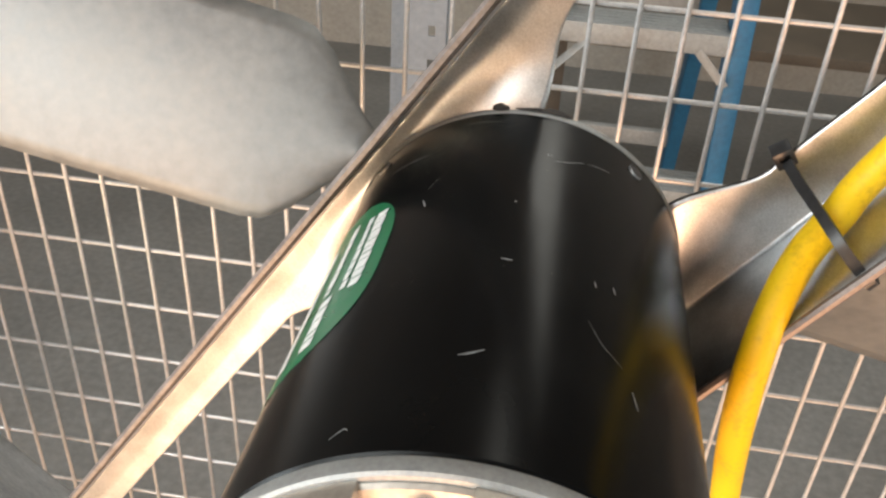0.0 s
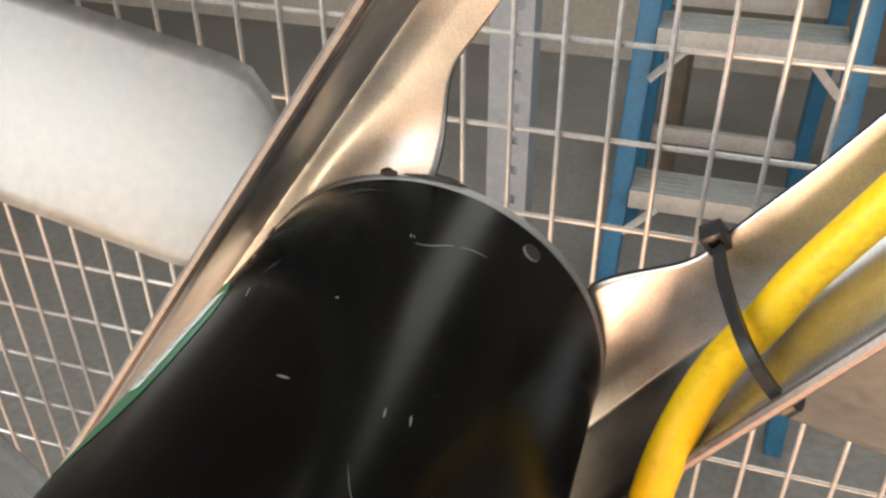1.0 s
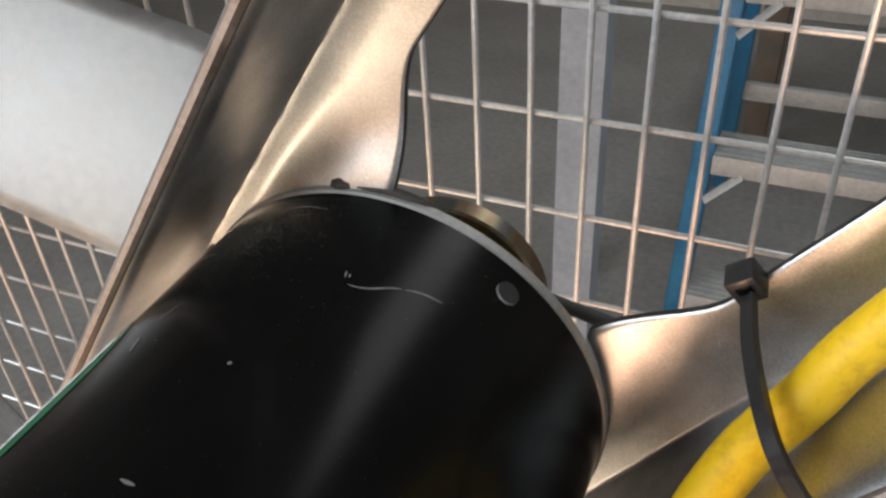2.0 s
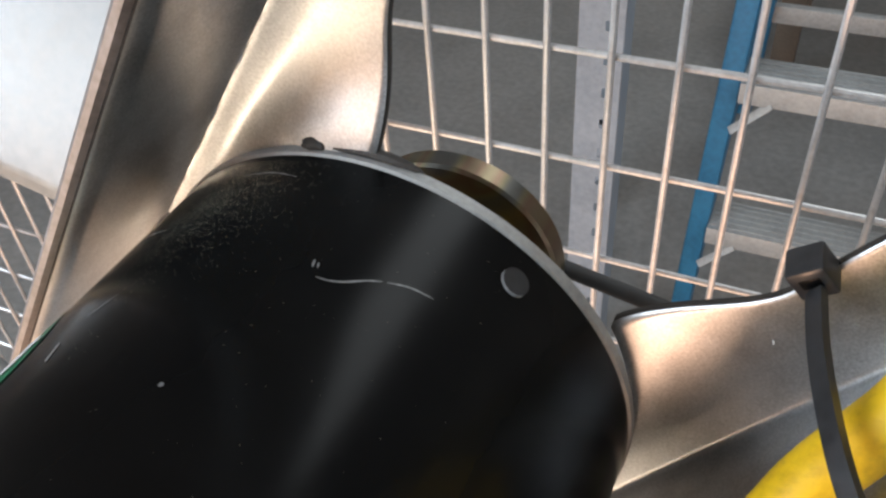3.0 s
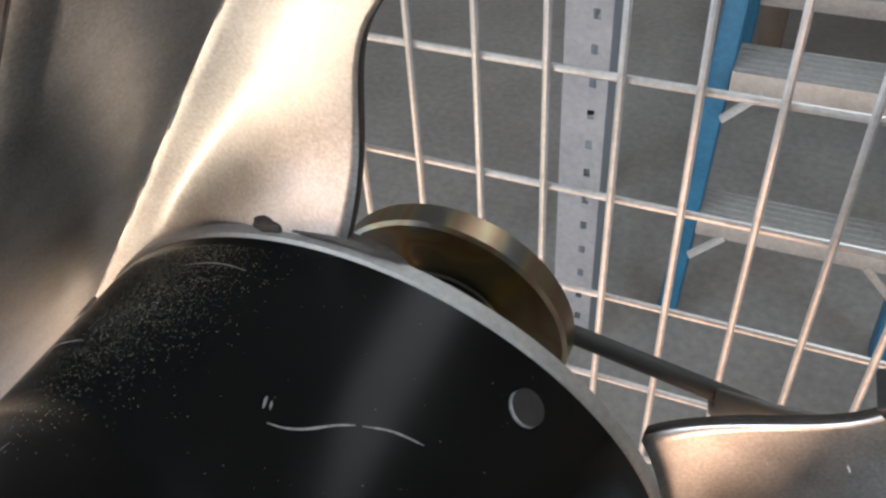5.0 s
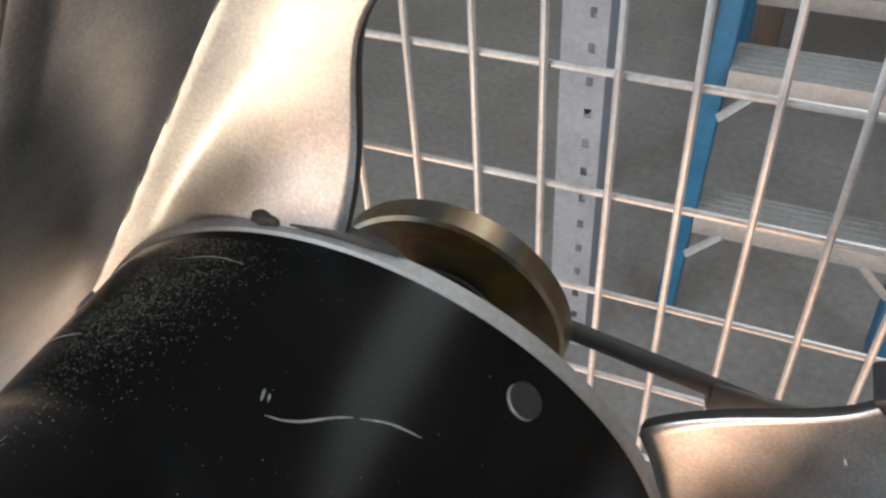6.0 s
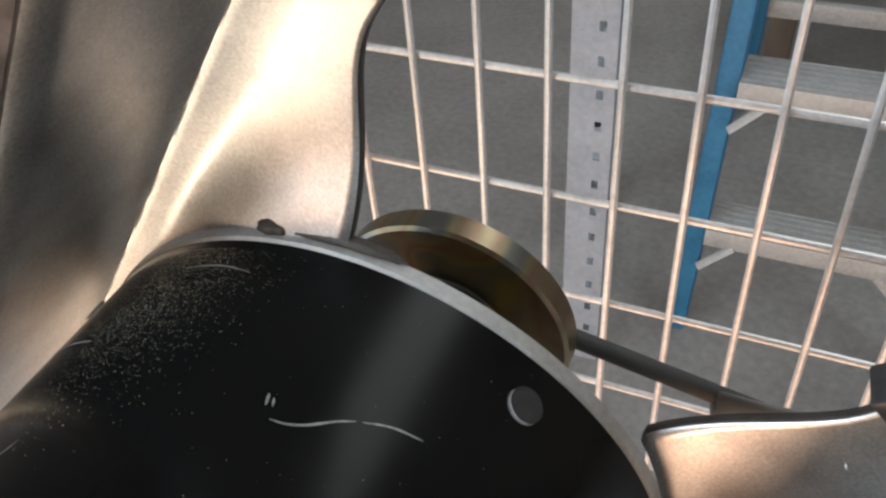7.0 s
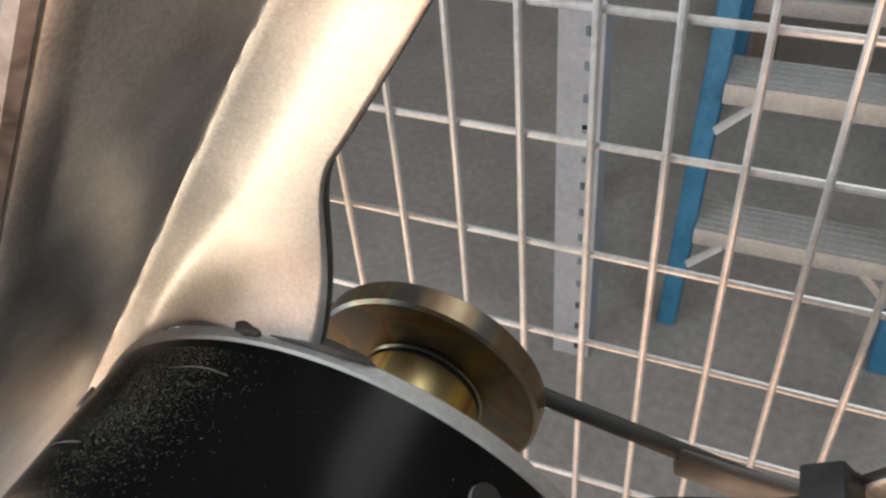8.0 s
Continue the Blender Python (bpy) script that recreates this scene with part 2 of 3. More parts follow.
def support_bar(side):
    """A folded sheet: web with a saddle round the motor, rounded bend, flange towards the eye."""
    bm = bmesh.new()
    stations = []
    s = -0.224
    while s < 0.2241:
        stations.append(s)
        s += 0.0012 if abs(s) < 0.11 else 0.004
    b = BARS[side]
    bend, out, lip, lip_y, rise = b["bend"], b["out"], b["lip"], b["lip_y"], b["rise"]
    fold = WEB - rise
    mc_s, mc_n = (MX - BX) * BC + (MZ - BZ) * BS, -(MX - BX) * BS + (MZ - BZ) * BC
    rows = []
    for s in stations:
        inner = free_edge(s, side)
        hole = MR - 0.0012
        ds = s - mc_s
        if abs(ds) < hole:
            edge = side * mc_n + math.sqrt(hole * hole - ds * ds)
            inner = max(inner, edge)
        inner = min(inner, out - bend - 0.0006)
        row = []
        for k in range(19):
            flat = out - bend - 0.0055
            n = inner + max(0.0, flat - inner) * k / 10 if k < 11 else max(inner, flat) + (out - bend - max(inner, flat)) * (k - 10) / 8
            gap = math.hypot(s - mc_s, n - side * mc_n) - hole
            curl = b["curl"] * math.exp(-(max(gap, 0) / 0.0088) ** 2) * smoothstep(0.001, 0.015, out - bend - n)
            up = rise * max(0.0, 1 - (out - bend - n) / 0.0055) ** 1.6
            row.append(bm.verts.new(bar(s, side * n, WEB - math.hypot(curl, up))))
        for k in range(1, 7):
            w = k / 6 * math.pi / 2
            row.append(bm.verts.new(bar(s, side * (out - bend + bend * math.sin(w)), fold - bend + bend * math.cos(w))))
        for k in range(1, 6):
            row.append(bm.verts.new(bar(s, side * (out + (lip - out) * k / 5), fold - bend - (fold - bend - lip_y) * k / 5)))
        rows.append(row)
    for a, b in zip(rows[:-1], rows[1:]):
        for k in range(len(a) - 1):
            bm.faces.new((a[k], b[k], b[k + 1], a[k + 1]))
    ob = part("support_bar", bm, [ZINC, ZINC_RIM], fan, "bent galvanised steel bar with a scalloped edge")
    sol = ob.modifiers.new("sheet", "SOLIDIFY")
    sol.thickness, sol.offset, sol.material_offset_rim = 0.0012, -1.0 if side > 0 else 1.0, 1
    return ob


bar_upper = support_bar(1)
bar_lower = support_bar(-1)
for side, owner in ((1, bar_upper), (-1, bar_lower)):
    path = [bar(s, side * BARS[side]["lip"], BARS[side]["lip_y"]) for s in np.linspace(-0.223, 0.223, 60)]
    part("rolled_lip", tube(path, 0.0011, 8), LIP, owner, "worn rust-tinged rolled edge")

# small bright nicks in the zinc of the webs
random.seed(9)
for side, owner, spots in ((1, bar_upper, ((0.052, 0.030), (0.047, 0.031), (0.044, 0.0265), (0.060, 0.033), (0.038, 0.024), (0.066, 0.031))), (-1, bar_lower, ((0.046, 0.030), (0.040, 0.026), (0.055, 0.033)))):
    for s0, n0 in spots:
        a = random.uniform(0, 3.1)
        da, db = Vector((math.cos(a), math.sin(a))) * random.uniform(0.0003, 0.0006), Vector((-math.sin(a), math.cos(a))) * 0.00009
        bm = bmesh.new()
        gap = math.hypot(s0, n0) - (MR - 0.0012)
        y = WEB - BARS[side]["curl"] * math.exp(-(gap / 0.0088) ** 2) * smoothstep(0.001, 0.015, BARS[side]["out"] - BARS[side]["bend"] - n0) - 0.00012
        bm.faces.new([bm.verts.new(bar(s0 + q.x, side * (n0 + q.y), y)) for q in (-da - db, da - db, da + db, -da + db)])
        part("nick", bm, PRINT, owner)

# motor shell with drilled holes
shell = lathe([(M_NEAR, MR - 0.0022), (M_NEAR, MR - 0.0004), (M_NEAR + 0.0004, MR), (M_FAR, MR), (M_FAR, MR - 0.0022)], (MX, MZ), 160, True)
motor = part("motor", shell, BLACK, fan, "scratched black painted motor drum")


def drill(ob, cutters):
    bm = bmesh.new()
    for deg, y, r in cutters:
        m = Matrix.Translation(on_motor(deg, y)) @ Vector((math.cos(radians(deg)), 0, math.sin(radians(deg)))).to_track_quat("Z", "Y").to_matrix().to_4x4()
        bmesh.ops.create_cone(bm, cap_ends=True, segments=28, radius1=r, radius2=r, depth=0.006, matrix=m)
    me = bpy.data.meshes.new("cut")
    bm.to_mesh(me)
    bm.free()
    cut = new("cut", me)
    mod = ob.modifiers.new("holes", "BOOLEAN")
    mod.operation, mod.object, mod.solver = "DIFFERENCE", cut, "EXACT"
    bpy.context.view_layer.update()
    done = bpy.data.meshes.new_from_object(ob.evaluated_get(bpy.context.evaluated_depsgraph_get()))
    ob.modifiers.clear()
    ob.data = done
    ob.data.shade_smooth()
    ob.data.set_sharp_from_angle(angle=radians(38))
    bpy.data.objects.remove(cut)


drill(motor, [(51.7, 0.1662, 0.0018), (-38.3, 0.1662, 0.0018), (141.7, 0.1662, 0.0018)])
for deg in (51.7, -38.3, 141.7):
    m = Matrix.Translation(on_motor(deg, 0.1662, -0.0011)) @ Vector((math.cos(radians(deg)), 0, math.sin(radians(deg)))).to_track_quat("Z", "Y").to_matrix().to_4x4()
    side = bmesh.new()
    bmesh.ops.create_cone(side, cap_ends=False, segments=28, radius1=0.00172, radius2=0.00172, depth=0.0030, matrix=m)
    cap = bmesh.new()
    bmesh.ops.create_circle(cap, cap_ends=True, segments=28, radius=0.00172, matrix=m @ Matrix.Translation((0, 0, 0.0015)))
    pin = part("pin", cap, TIE, motor, "black painted pin head")
    part("pin_edge", side, PIN, pin, "worn bare metal edge of the pin")
part("stator", lathe([(M_NEAR + 0.001, MR - 0.004), (M_FAR, MR - 0.004)], (MX, MZ), 64), HOLE, motor)
part("rim_ring", lathe([(M_FAR, MR - 0.006), (M_FAR, MR), (M_FAR + 0.0003, MR + 0.0003), (M_FAR + 0.0017, MR + 0.0003), (M_FAR + 0.002, MR), (M_FAR + 0.002, MR - 0.006)], (MX, MZ), 160, True), RING, motor, "bare aluminium end ring")
part("end_plate", lathe([(M_FAR + 0.001, MR - 0.005), (M_FAR + 0.0025, MR - 0.005)], (MX, MZ), 64), HOLE, motor)
part("front_ring", lathe([(M_NEAR, MR - 0.006), (M_NEAR, MR - 0.0003), (M_NEAR - 0.0004, MR), (M_NEAR - 0.0026, MR), (M_NEAR - 0.003, MR - 0.0004), (M_NEAR - 0.003, MR - 0.006)], (MX, MZ), 120, True), RING, motor, "bare grey end ring")
bell = part("end_bell", lathe([(M_NEAR + 0.002, MR - 0.0055), (M_NEAR - 0.0032, MR - 0.0012), (M_NEAR - 0.0038, MR - 0.0016), (M_NEAR - 0.0042, MR - 0.003), (M_NEAR - 0.0046, MR - 0.008), (M_NEAR - 0.0075, 0.013), (M_NEAR - 0.011, 0.012), (M_NEAR - 0.0115, 0.011), (M_NEAR - 0.0115, 0.001)], (MX, MZ), 96), BEIGE, motor, "pale zinc end bell")


def arc_block(d0, d1, r0, r1, y0, y1):
    """A block bent round the motor's axis."""
    bm = bmesh.new()
    rows = []
    for k in range(13):
        a = radians(d0 + (d1 - d0) * k / 12)
        rows.append([bm.verts.new((MX + r * math.cos(a), y, MZ + r * math.sin(a))) for r, y in ((r0, y0), (r1 - 0.0004, y0), (r1, y0 + 0.0004), (r1, y1), (r0, y1))])
    for p, q in zip(rows[:-1], rows[1:]):
        for k in range(5):
            bm.faces.new((p[k], p[(k + 1) % 5], q[(k + 1) % 5], q[k]))
    bm.faces.new(rows[0])
    bm.faces.new(rows[-1])
    return bm


for d0, d1 in ((45, 87.5), (109.5, 152), (174, 216), (238, 280), (302, 344)):
    part("clamp_lug", arc_block(d0, d1, MR - 0.009, MR - 0.0008, M_NEAR - 0.0062, M_NEAR - 0.0031), BEIGE, bell, "pale zinc clamp lug")
for deg in (97, 217, 337):
    c = (MX + 0.0312 * math.cos(radians(deg)), MZ + 0.0312 * math.sin(radians(deg)))
    part("screw", lathe([(M_NEAR - 0.004, 0.0001), (M_NEAR - 0.004, 0.0022), (M_NEAR - 0.0056, 0.0022), (M_NEAR - 0.0060, 0.0018), (M_NEAR - 0.0060, 0.0009), (M_NEAR - 0.0052, 0.0008), (M_NEAR - 0.0052, 0.0001)], c, 24), HOLE, bell, "dark recessed screw head")

# label on the motor: rounded green film with unreadable white print
def motor_patch(outline, lift, mat, name, parent, label=""):
    bm = bmesh.new()
    rows = []
    for y, d0, d1 in outline:
        rows.append([bm.verts.new(on_motor(d0 + (d1 - d0) * k / 10, y, lift)) for k in range(11)])
    for a, b in zip(rows[:-1], rows[1:]):
        for k in range(10):
            bm.faces.new((a[k], a[k + 1], b[k + 1], b[k]))
    return part(name, bm, mat, parent, label)


L0, L1, LA, LB = 0.1006, 0.1492, 122.9, 185.4
outline = []
for k in range(25):
    u = -1 + 2 * k / 24
    w = (1 - abs(u) ** 3.2) ** (1 / 2.2)
    mid, half = (LA + LB) / 2, (LB - LA) / 2
    outline.append(((L0 + L1) / 2 + u * (L1 - L0) / 2, mid - half * max(w, 0.03), mid + half * max(w, 0.03)))
sticker = motor_patch(outline, 0.00012, GREEN, "sticker", motor, "green oval film label with white print")
for y0, y1, d0, d1 in ((0.1167, 0.1402, 127.4, 131.6), (0.1177, 0.1402, 132.6, 135.0), (0.1052, 0.1182, 137.4, 142.4), (0.1197, 0.1412, 139.4, 142.4), (0.1052, 0.1392, 148.4, 153.4), (0.1072, 0.1372, 157.4, 161.4)):
    y = y0
    while y < y1:
        w = random.uniform(0.0012, 0.0032)
        motor_patch([(y, d0 + random.uniform(0, 0.8), d1), (min(y + w, y1), d0, d1 - random.uniform(0, 0.8))], 0.00022, PRINT, "print_bar", sticker)
        y += w + random.uniform(0.0002, 0.0005)


# scratches and chips in the paint
def scratch(points, width):
    line = spline([(d, y * 1000, 0) for d, y in points], 8)
    bm = bmesh.new()
    pair = []
    for i, q in enumerate(line):
        a, b = line[max(i - 1, 0)], line[min(i + 1, len(line) - 1)]
        dx, dy = (b.x - a.x) * 0.656, b.y - a.y
        ln = math.hypot(dx, dy) or 1
        w = width * 500 * (0.35 + 0.65 * math.sin(math.pi * (i + 0.5) / len(line))) * random.uniform(0.7, 1.1)
        ox, oy = -dy / ln * w, dx / ln * w
        pair.append([bm.verts.new(on_motor(q.x + sg * ox / 0.656, (q.y + sg * oy) / 1000, 0.00008)) for sg in (-1, 1)])
    for a, b in zip(pair[:-1], pair[1:]):
        bm.faces.new((a[0], a[1], b[1], b[0]))
    part("scratch", bm, SCRATCH, motor)


scratch([(80.5, 0.1528), (78.3, 0.1530), (75.9, 0.1537), (73.0, 0.1551), (70.9, 0.1559)], 0.00026)
scratch([(70.1, 0.1561), (66.5, 0.1570), (62.2, 0.1574)], 0.00022)
scratch([(82.0, 0.1538), (82.5, 0.1549)], 0.0003)
scratch([(81.1, 0.1539), (81.6, 0.1547)], 0.00022)
scratch([(110.3, 0.1667), (103.6, 0.1671), (97.4, 0.1666)], 0.00018)
scratch([(95.6, 0.0939), (93.0, 0.0945), (90.3, 0.0955)], 0.00045)
scratch([(117.8, 0.0797), (115.2, 0.0811), (114.1, 0.0807)], 0.00022)
scratch([(115.7, 0.1378), (114.3, 0.1351)], 0.0004)
scratch([(68.4, 0.1083), (64.7, 0.1043), (59.2, 0.1017)], 0.00012)
scratch([(61.6, 0.1198), (60.9, 0.1181)], 0.0003)
scratch([(66.9, 0.1187), (66.5, 0.1172)], 0.0003)
scratch([(112.8, 0.1451), (115.4, 0.1416)], 0.00012)
scratch([(135.6, 0.1576), (125.7, 0.1573), (118.0, 0.1569)], 0.00015)
scratch([(90.5, 0.1174), (89.0, 0.1173), (87.6, 0.1173)], 0.0005)
scratch([(89.6, 0.1353), (89.1, 0.1349)], 0.0006)
scratch([(56.7, 0.0982), (55.2, 0.0952)], 0.0003)
random.seed(4)
dust = bmesh.new()
for k in range(7000):
    wide = k > 6820
    deg = random.gauss(114, 8) if not wide else random.uniform(50, 125)
    y = (0.1698 - abs(random.gauss(0, 0.009))) if not wide else random.uniform(0.11, 0.1698)
    c = on_motor(deg, y, 0.00006)
    r = random.uniform(0.00002, 0.000065) * (1.2 if wide and random.random() < 0.06 else 1)
    t1 = Vector((-math.sin(radians(deg)), 0, math.cos(radians(deg))))
    a0 = random.uniform(0, 6.3)
    vs = [dust.verts.new(c + r * random.uniform(0.6, 1.3) * (t1 * math.cos(a0 + j * 1.571) + Vector((0, 1, 0)) * math.sin(a0 + j * 1.571))) for j in range(4)]
    dust.faces.new(vs)
tagged(part("dust", dust, DUST, motor, "fine pale dust specks"), kind="stuff")

# shaft, hub and blades behind the motor
HY = 0.197
part("shaft", lathe([(M_FAR, 0.006), (HY + 0.0085, 0.006)], (MX, MZ), 32), RING, fan)
hub = part("hub", lathe([(0.2006, 0.006), (0.2006, 0.0095), (HY + 0.009, 0.0095), (HY + 0.0095, 0.009), (HY + 0.0095, 0.005)], (MX, MZ), 64), HUBGREY, fan, "grey aluminium fan hub")
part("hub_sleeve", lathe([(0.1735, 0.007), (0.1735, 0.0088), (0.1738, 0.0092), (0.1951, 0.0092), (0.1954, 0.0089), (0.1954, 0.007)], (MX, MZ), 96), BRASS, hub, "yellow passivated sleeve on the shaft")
part("hub_groove", lathe([(0.1952, 0.007), (0.1952, 0.0086), (0.1963, 0.0086), (0.1963, 0.007)], (MX, MZ), 96), HOLE, hub, "dark groove behind the sleeve")
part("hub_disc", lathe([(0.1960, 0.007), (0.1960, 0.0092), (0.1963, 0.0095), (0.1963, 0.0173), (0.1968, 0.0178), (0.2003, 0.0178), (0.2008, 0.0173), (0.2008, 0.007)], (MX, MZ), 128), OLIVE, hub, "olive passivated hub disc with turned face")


def blade(deg):
    bm = bmesh.new()
    rows = []
    for i in range(31):
        u = i / 30
        r = 0.0380 + 0.1840 * u
        chord = 0.0032 + 0.0548 * smoothstep(0.034, 0.066, r) - 0.014 * max(0, u - 0.85) / 0.15
        pitch = radians(40 - 14 * u)
        row = []
        for k in range(13):
            c = (k / 12 - 0.5) * chord
            camber = 0.003 * (1 - (2 * k / 12 - 1) ** 2)
            row.append(bm.verts.new((r, HY + 0.0065 - c * math.sin(pitch) * 0.72 - camber, c * math.cos(pitch))))
        rows.append(row)
    for a, b in zip(rows[:-1], rows[1:]):
        for k in range(12):
            bm.faces.new((a[k], a[k + 1], b[k + 1], b[k]))
    m = Matrix.Translation((MX, 0, MZ)) @ Matrix.Rotation(radians(-deg), 4, "Y")
    bmesh.ops.transform(bm, matrix=m, verts=bm.verts[:])
    ob = part("blade", bm, BLADE, hub, "curved aluminium blade")
    sol = ob.modifiers.new("sheet", "SOLIDIFY")
    sol.thickness = 0.0012
    arm = tube([Vector((0.0088, HY + 0.0062, 0)), Vector((0.0660, HY + 0.0062, 0))], 0.0014, 12)
    bmesh.ops.transform(arm, matrix=m, verts=arm.verts[:])
    part("blade_arm", arm, HOLE, hub, "dull dark steel arm that carries a blade")


for deg in (169, 349):
    blade(deg)

# duct ring round the blades
part("duct_ring", lathe([(0.135, 0.230), (0.2185, 0.230), (0.22, 0.2315), (0.22, 0.234), (0.135, 0.234)], (MX, MZ), 160, True), DUCT, fan, "grey brushed sheet steel duct ring")
weld = bmesh.new()
bmesh.ops.create_icosphere(weld, subdivisions=4, radius=1.0)
for v in weld.verts:
    v.co *= 1 + 0.16 * noise.noise(v.co * 2.3)
    v.co = Vector((0.0027 + v.co.x * 0.0021, 0.1727 + v.co.y * 0.0010, 1.2260 + v.co.z * 0.0011))
part("weld_bead", weld, ZINC_RIM, bar_upper, "dark lumpy weld bead")
# dark strip in place of the shaded gap between web and end ring
gap_shade = bmesh.new()
bmesh.ops.create_icosphere(gap_shade, subdivisions=4, radius=1.0)
for v in gap_shade.verts:
    v.co *= 1 + 0.12 * noise.noise(v.co * 3.1)
    x = 0.0096 + v.co.x * 0.0072
    v.co = Vector((x, 0.1728 + v.co.y * 0.0008, MZ + math.sqrt(MR * MR - (x - MX) ** 2) + 0.0005 + v.co.z * 0.0008))
part("gap_shade_strip", gap_shade, ZINC_RIM, bar_upper, "dark strip standing in for the shaded gap along the end ring")

# stand and stays that carry the duct ring and the guard, outside the view
for x in (-0.21, 0.225):
    part("stand_leg", boxed((x - 0.015, 0.15, 0.642), (x + 0.015, 0.2, 1.12), 0.003), DUCT, fan, "grey steel stand leg")
    part("stand_foot", boxed((x - 0.02, -0.05, 0.642), (x + 0.02, 0.4, 0.66), 0.003), DUCT, fan, "grey steel stand foot")
for deg in (40, 90, 140, 200, 270, 340):
    c = Vector((MX + 0.233 * math.cos(radians(deg)), 0, MZ + 0.233 * math.sin(radians(deg))))
    part("guard_stay", tube([c + Vector((0, 0.205, 0)), c + Vector((0, 0.2445, 0))], 0.003, 10), WIRE, fan)

# ---- cable and tie ----
cable_line = spline([(0.212, 0.1695, 1.4190), (0.1386, 0.1701, 1.3136), (0.1053, 0.1715, 1.2715), (0.0773, 0.1681, 1.2273), (0.0695, 0.1633, 1.2153), (0.0636, 0.1575, 1.2085), (0.0590, 0.1495, 1.2000), (0.0567, 0.1436, 1.1880), (0.0590, 0.1475, 1.1680), (0.0640, 0.1580, 1.1440), (0.0690, 0.1660, 1.1190), (0.078, 0.170, 1.06), (0.086, 0.165, 0.95), (0.095, 0.15, 0.8), (0.12, 0.1, 0.69), (0.2, 0.0, 0.6456), (0.5, -0.15, 0.6456)], 12)
cable = tagged(part("power_cable", tube(cable_line, 0.0034, 20), CABLE), "yellow round power cable strapped to the bar", "cable")

tie = thing("cable_tie", "black nylon cable tie round bar and cable", "cable tie")
hd = Vector((0.0600, 0.1757, 1.2214))
strap_line = spline([(0.0607, 0.1733, 1.2208), (0.0620, 0.1657, 1.2201), (0.0642, 0.1580, 1.2190), (0.0668, 0.1528, 1.2168), (0.0698, 0.1503, 1.2139), (0.0726, 0.1492, 1.2114), (0.0748, 0.1494, 1.2096), (0.0756, 0.156, 1.2088), (0.0752, 0.168, 1.2090), (0.0744, 0.1781, 1.2096), (0.0692, 0.1794, 1.2132), (0.0614, 0.1788, 1.2197)], 8)
strap = part("strap", tube(strap_line, 0, 12, None, (0.0021, 0.0010, bar(1, 0, 0) - bar(0, 0, 0))), TIE, tie)
face = bmesh.new()
box(face, (-0.0021, -0.0020, -0.0022), (0.0021, 0.0020, 0.0022), 0.0004)
turn = Matrix.Translation(hd) @ Matrix.Rotation(radians(-36), 4, "Y") @ Matrix.Rotation(radians(12), 4, "X")
bmesh.ops.transform(face, matrix=turn, verts=face.verts[:])
head = part("head", face, TIE, tie)
# slot drawn as a black block on the face, its shade in the colour
slot = box(bmesh.new(), (-0.0011, -0.00212, -0.0004), (0.0012, -0.0016, 0.0011), 0.0002)
bmesh.ops.transform(slot, matrix=turn, verts=slot.verts[:])
part("slot", slot, BLACK, head)

# ---- welded wire guard behind the fan ----
PX, PZ, GX, GZ, GY = 0.0127, 0.0254, 0.058, 1.202, 0.245
guard = thing("wire_guard", "galvanised welded wire mesh guard with upright cells", "guard")
up = tube([Vector((0, 0, -0.33)), Vector((0, 0, 0.28))], 0.00074, 8)
first = part("upright_wire", up, WIRE, guard)
for i in range(-27, 18):
    ob = first if i == -27 else new("upright_wire", first.data)
    ob.parent = guard
    ob.location = (GX + i * PX, GY, 1.19)
across = tube([Vector((-0.36, 0, 0)), Vector((0.23, 0, 0))], 0.00074, 8)
first = part("cross_wire", across, WIRE, guard)
for j in range(-13, 11):
    ob = first if j == -13 else new("cross_wire", first.data)
    ob.parent = guard
    ob.location = (GX + 0.0, GY + 0.0012, GZ + j * PZ)

for ob in (fan, cable, tie, guard):
    ob.matrix_world = PLACED

# ---- beyond the guard ----
ladder = thing("step_ladder", "blue fibreglass step ladder with aluminium steps", "ladder")
LY = 1.38


def rail(x0, x1, y0, y1):
    bm = bmesh.new()
    a, b = Vector((x0, y0, 0.0)), Vector((x1, y1, 1.5))
    box(bm, (-0.017, -0.032, 0), (0.017, 0.032, 1), 0.004)
    for v in bm.verts:
        c = a.lerp(b, v.co.z)
        v.co = Vector((c.x + v.co.x, c.y + v.co.y, c.z))
    part("rail", bm, BLUE, ladder, "blue fibreglass rail")


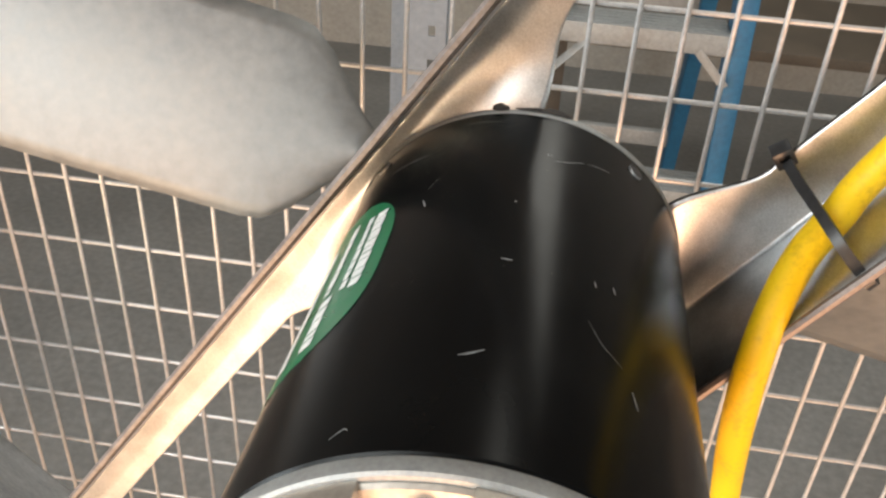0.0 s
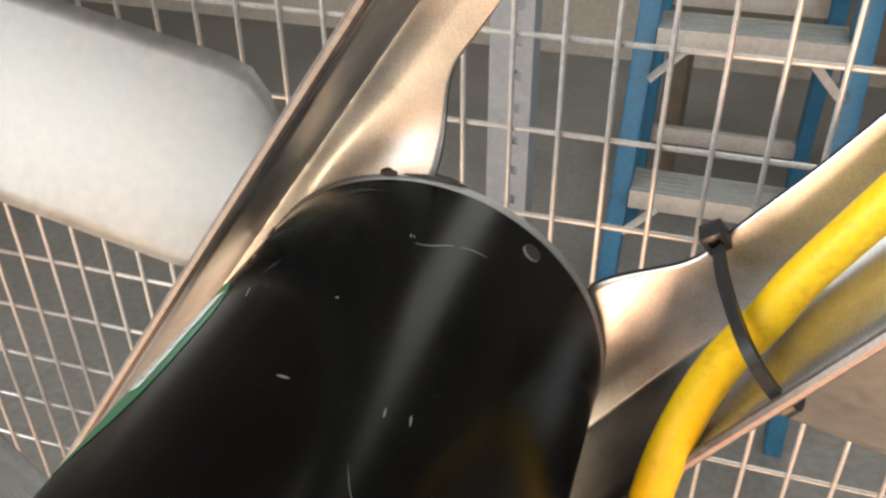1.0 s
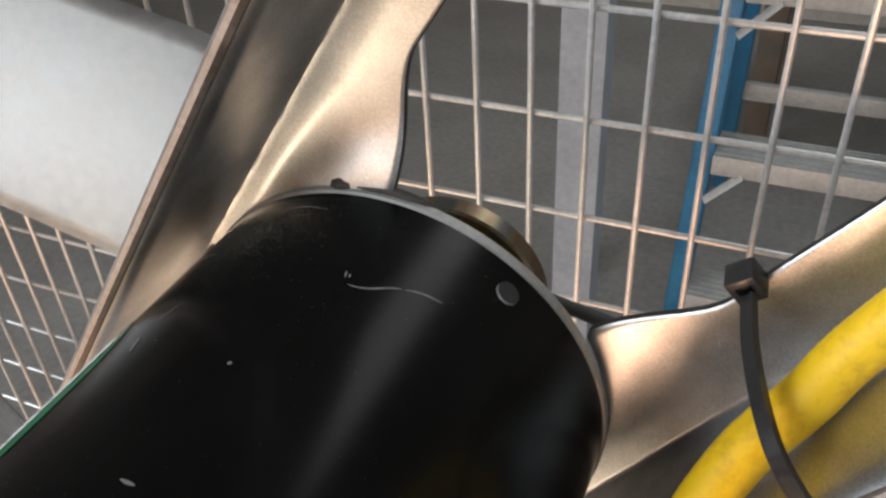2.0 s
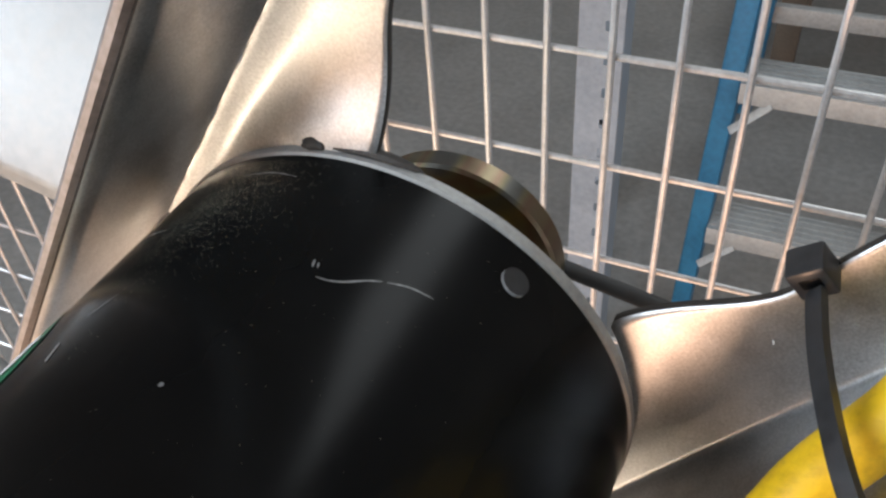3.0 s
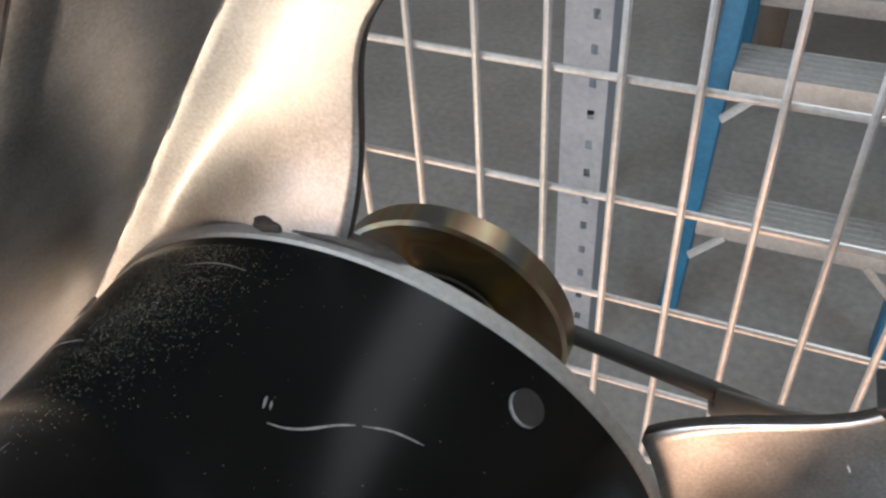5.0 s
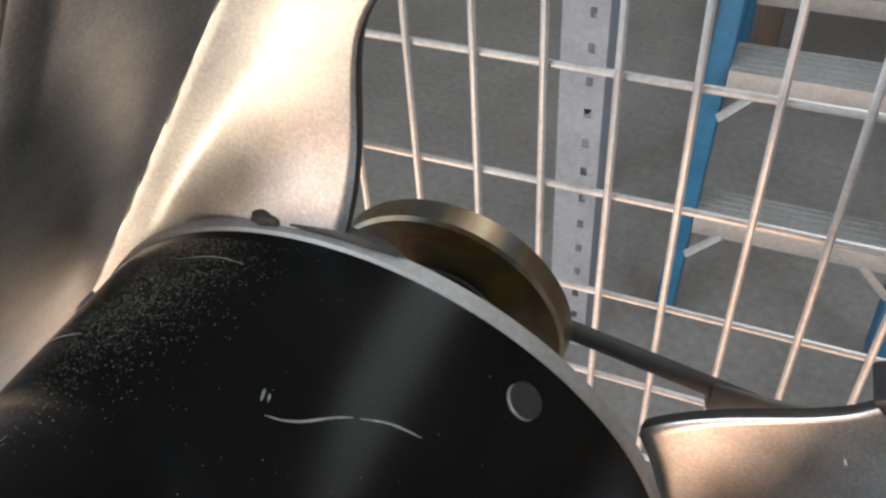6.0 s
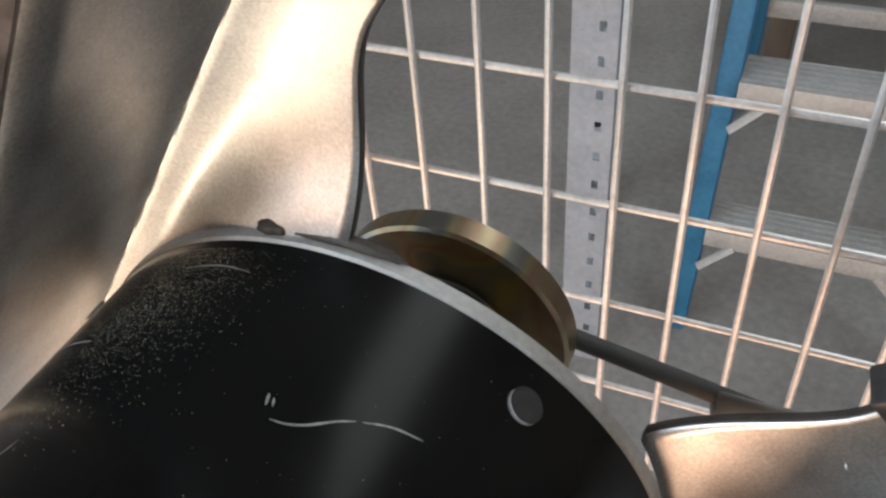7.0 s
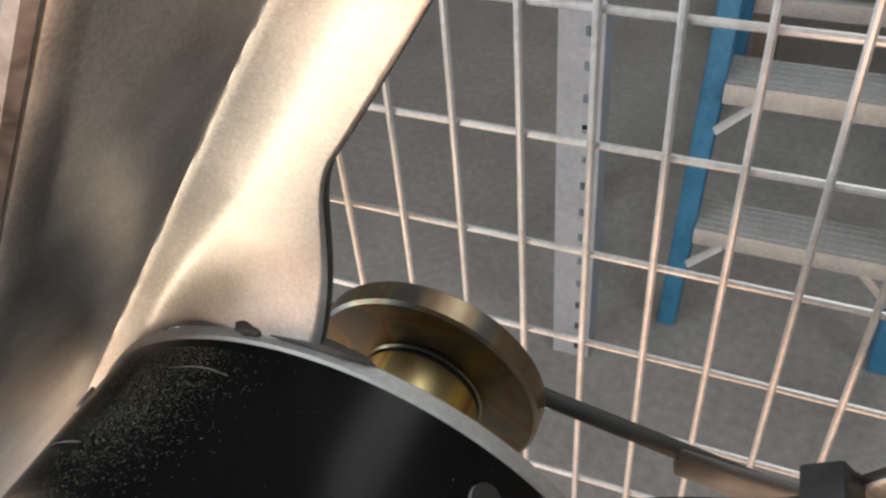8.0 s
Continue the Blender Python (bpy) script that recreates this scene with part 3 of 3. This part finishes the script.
rail(-0.0786, -0.0200, LY, LY)
rail(0.304, 0.246, LY, LY)
rail(-0.0886, -0.0230, LY + 0.8, LY + 0.15)
rail(0.314, 0.249, LY + 0.8, LY + 0.15)
for z in (0.267, 0.560, 0.852, 1.145):
    u = z / 1.5
    x0, x1, y = -0.0786 + 0.0586 * u + 0.017, 0.304 - 0.058 * u - 0.017, LY
    step = part("step", boxed((x0, y - 0.04, z - 0.006), (x1, y + 0.045, z), 0.001), ALU, ladder, "ribbed aluminium step")
    part("front_flange", boxed((x0, y - 0.042, z - 0.034), (x1, y - 0.038, z + 0.001), 0.001), ALU, step)
    part("back_flange", boxed((x0, y + 0.043, z - 0.03), (x1, y + 0.047, z + 0.001), 0.001), ALU, step)
    for k in range(5):
        part("tread_rib", boxed((x0 + 0.004, y - 0.03 + k * 0.015, z), (x1 - 0.004, y - 0.026 + k * 0.015, z + 0.0015)), ALU, step, smooth=False)
    for xa, xb in ((x0 + 0.05, x0 - 0.004), (x1 - 0.05, x1 + 0.004)):
        part("brace", tube([Vector((xa, y - 0.042, z - 0.028)), Vector((xb, y - 0.044, z - 0.085))], 0, 8, None, (0.014, 0.003, Vector((1, 0, 1)))), ALU, step)

for z in (0.35, 0.75):
    u = z / 1.5
    y = LY + 0.8 - 0.65 * u
    part("back_brace", boxed((-0.0886 + 0.0656 * u, y - 0.012, z - 0.02), (0.314 - 0.065 * u, y + 0.012, z + 0.02), 0.002), ALU, ladder)

shelving = thing("rack_upright", "grey perforated steel rack upright standing beside the ladder", "rack")


def perforated_post(x, y):
    bm = bmesh.new()
    w = 0.034
    zs = [0.0]
    for k in range(36):
        zs += [0.02 + k * 0.055, 0.02 + k * 0.055 + 0.016]
    zs.append(2.03)
    xs = [-w, 0.006, 0.017, w]
    grid = [[bm.verts.new((x + a, y, b)) for a in xs] for b in zs]
    for j in range(len(zs) - 1):
        for i in range(3):
            if i == 1 and j % 2 == 1:
                continue
            bm.faces.new((grid[j][i], grid[j][i + 1], grid[j + 1][i + 1], grid[j + 1][i]))
    post = part("post", bm, POST, shelving, "grey post with a row of holes", smooth=False)
    sol = post.modifiers.new("sheet", "SOLIDIFY")
    sol.thickness = 0.002
    for xa in (x - w, x + w - 0.003):
        part("side_flange", boxed((xa, y + 0.003, 0), (xa + 0.003, y + 0.05, 2.03)), POST, post, smooth=False)


perforated_post(-0.232, 1.22)
perforated_post(-0.335, 1.64)
for z in (0.06, 0.5, 0.95, 1.5, 1.95):
    part("cross_brace", tube([Vector((-0.232, 1.26, z)), Vector((-0.335, 1.645, z + 0.02))], 0.008, 10), POST, shelving)

bench = thing("low_bench", "dark brown wooden bench standing behind the ladder", "bench")
part("bench_top", boxed((-0.1, 2.25, 0.5), (1.3, 2.8, 0.53), 0.003), SHELF, bench)
for x in (-0.06, 1.2):
    for y in (2.29, 2.7):
        part("leg", boxed((x, y, 0), (x + 0.06, y + 0.06, 0.5), 0.003), SHELF, bench)
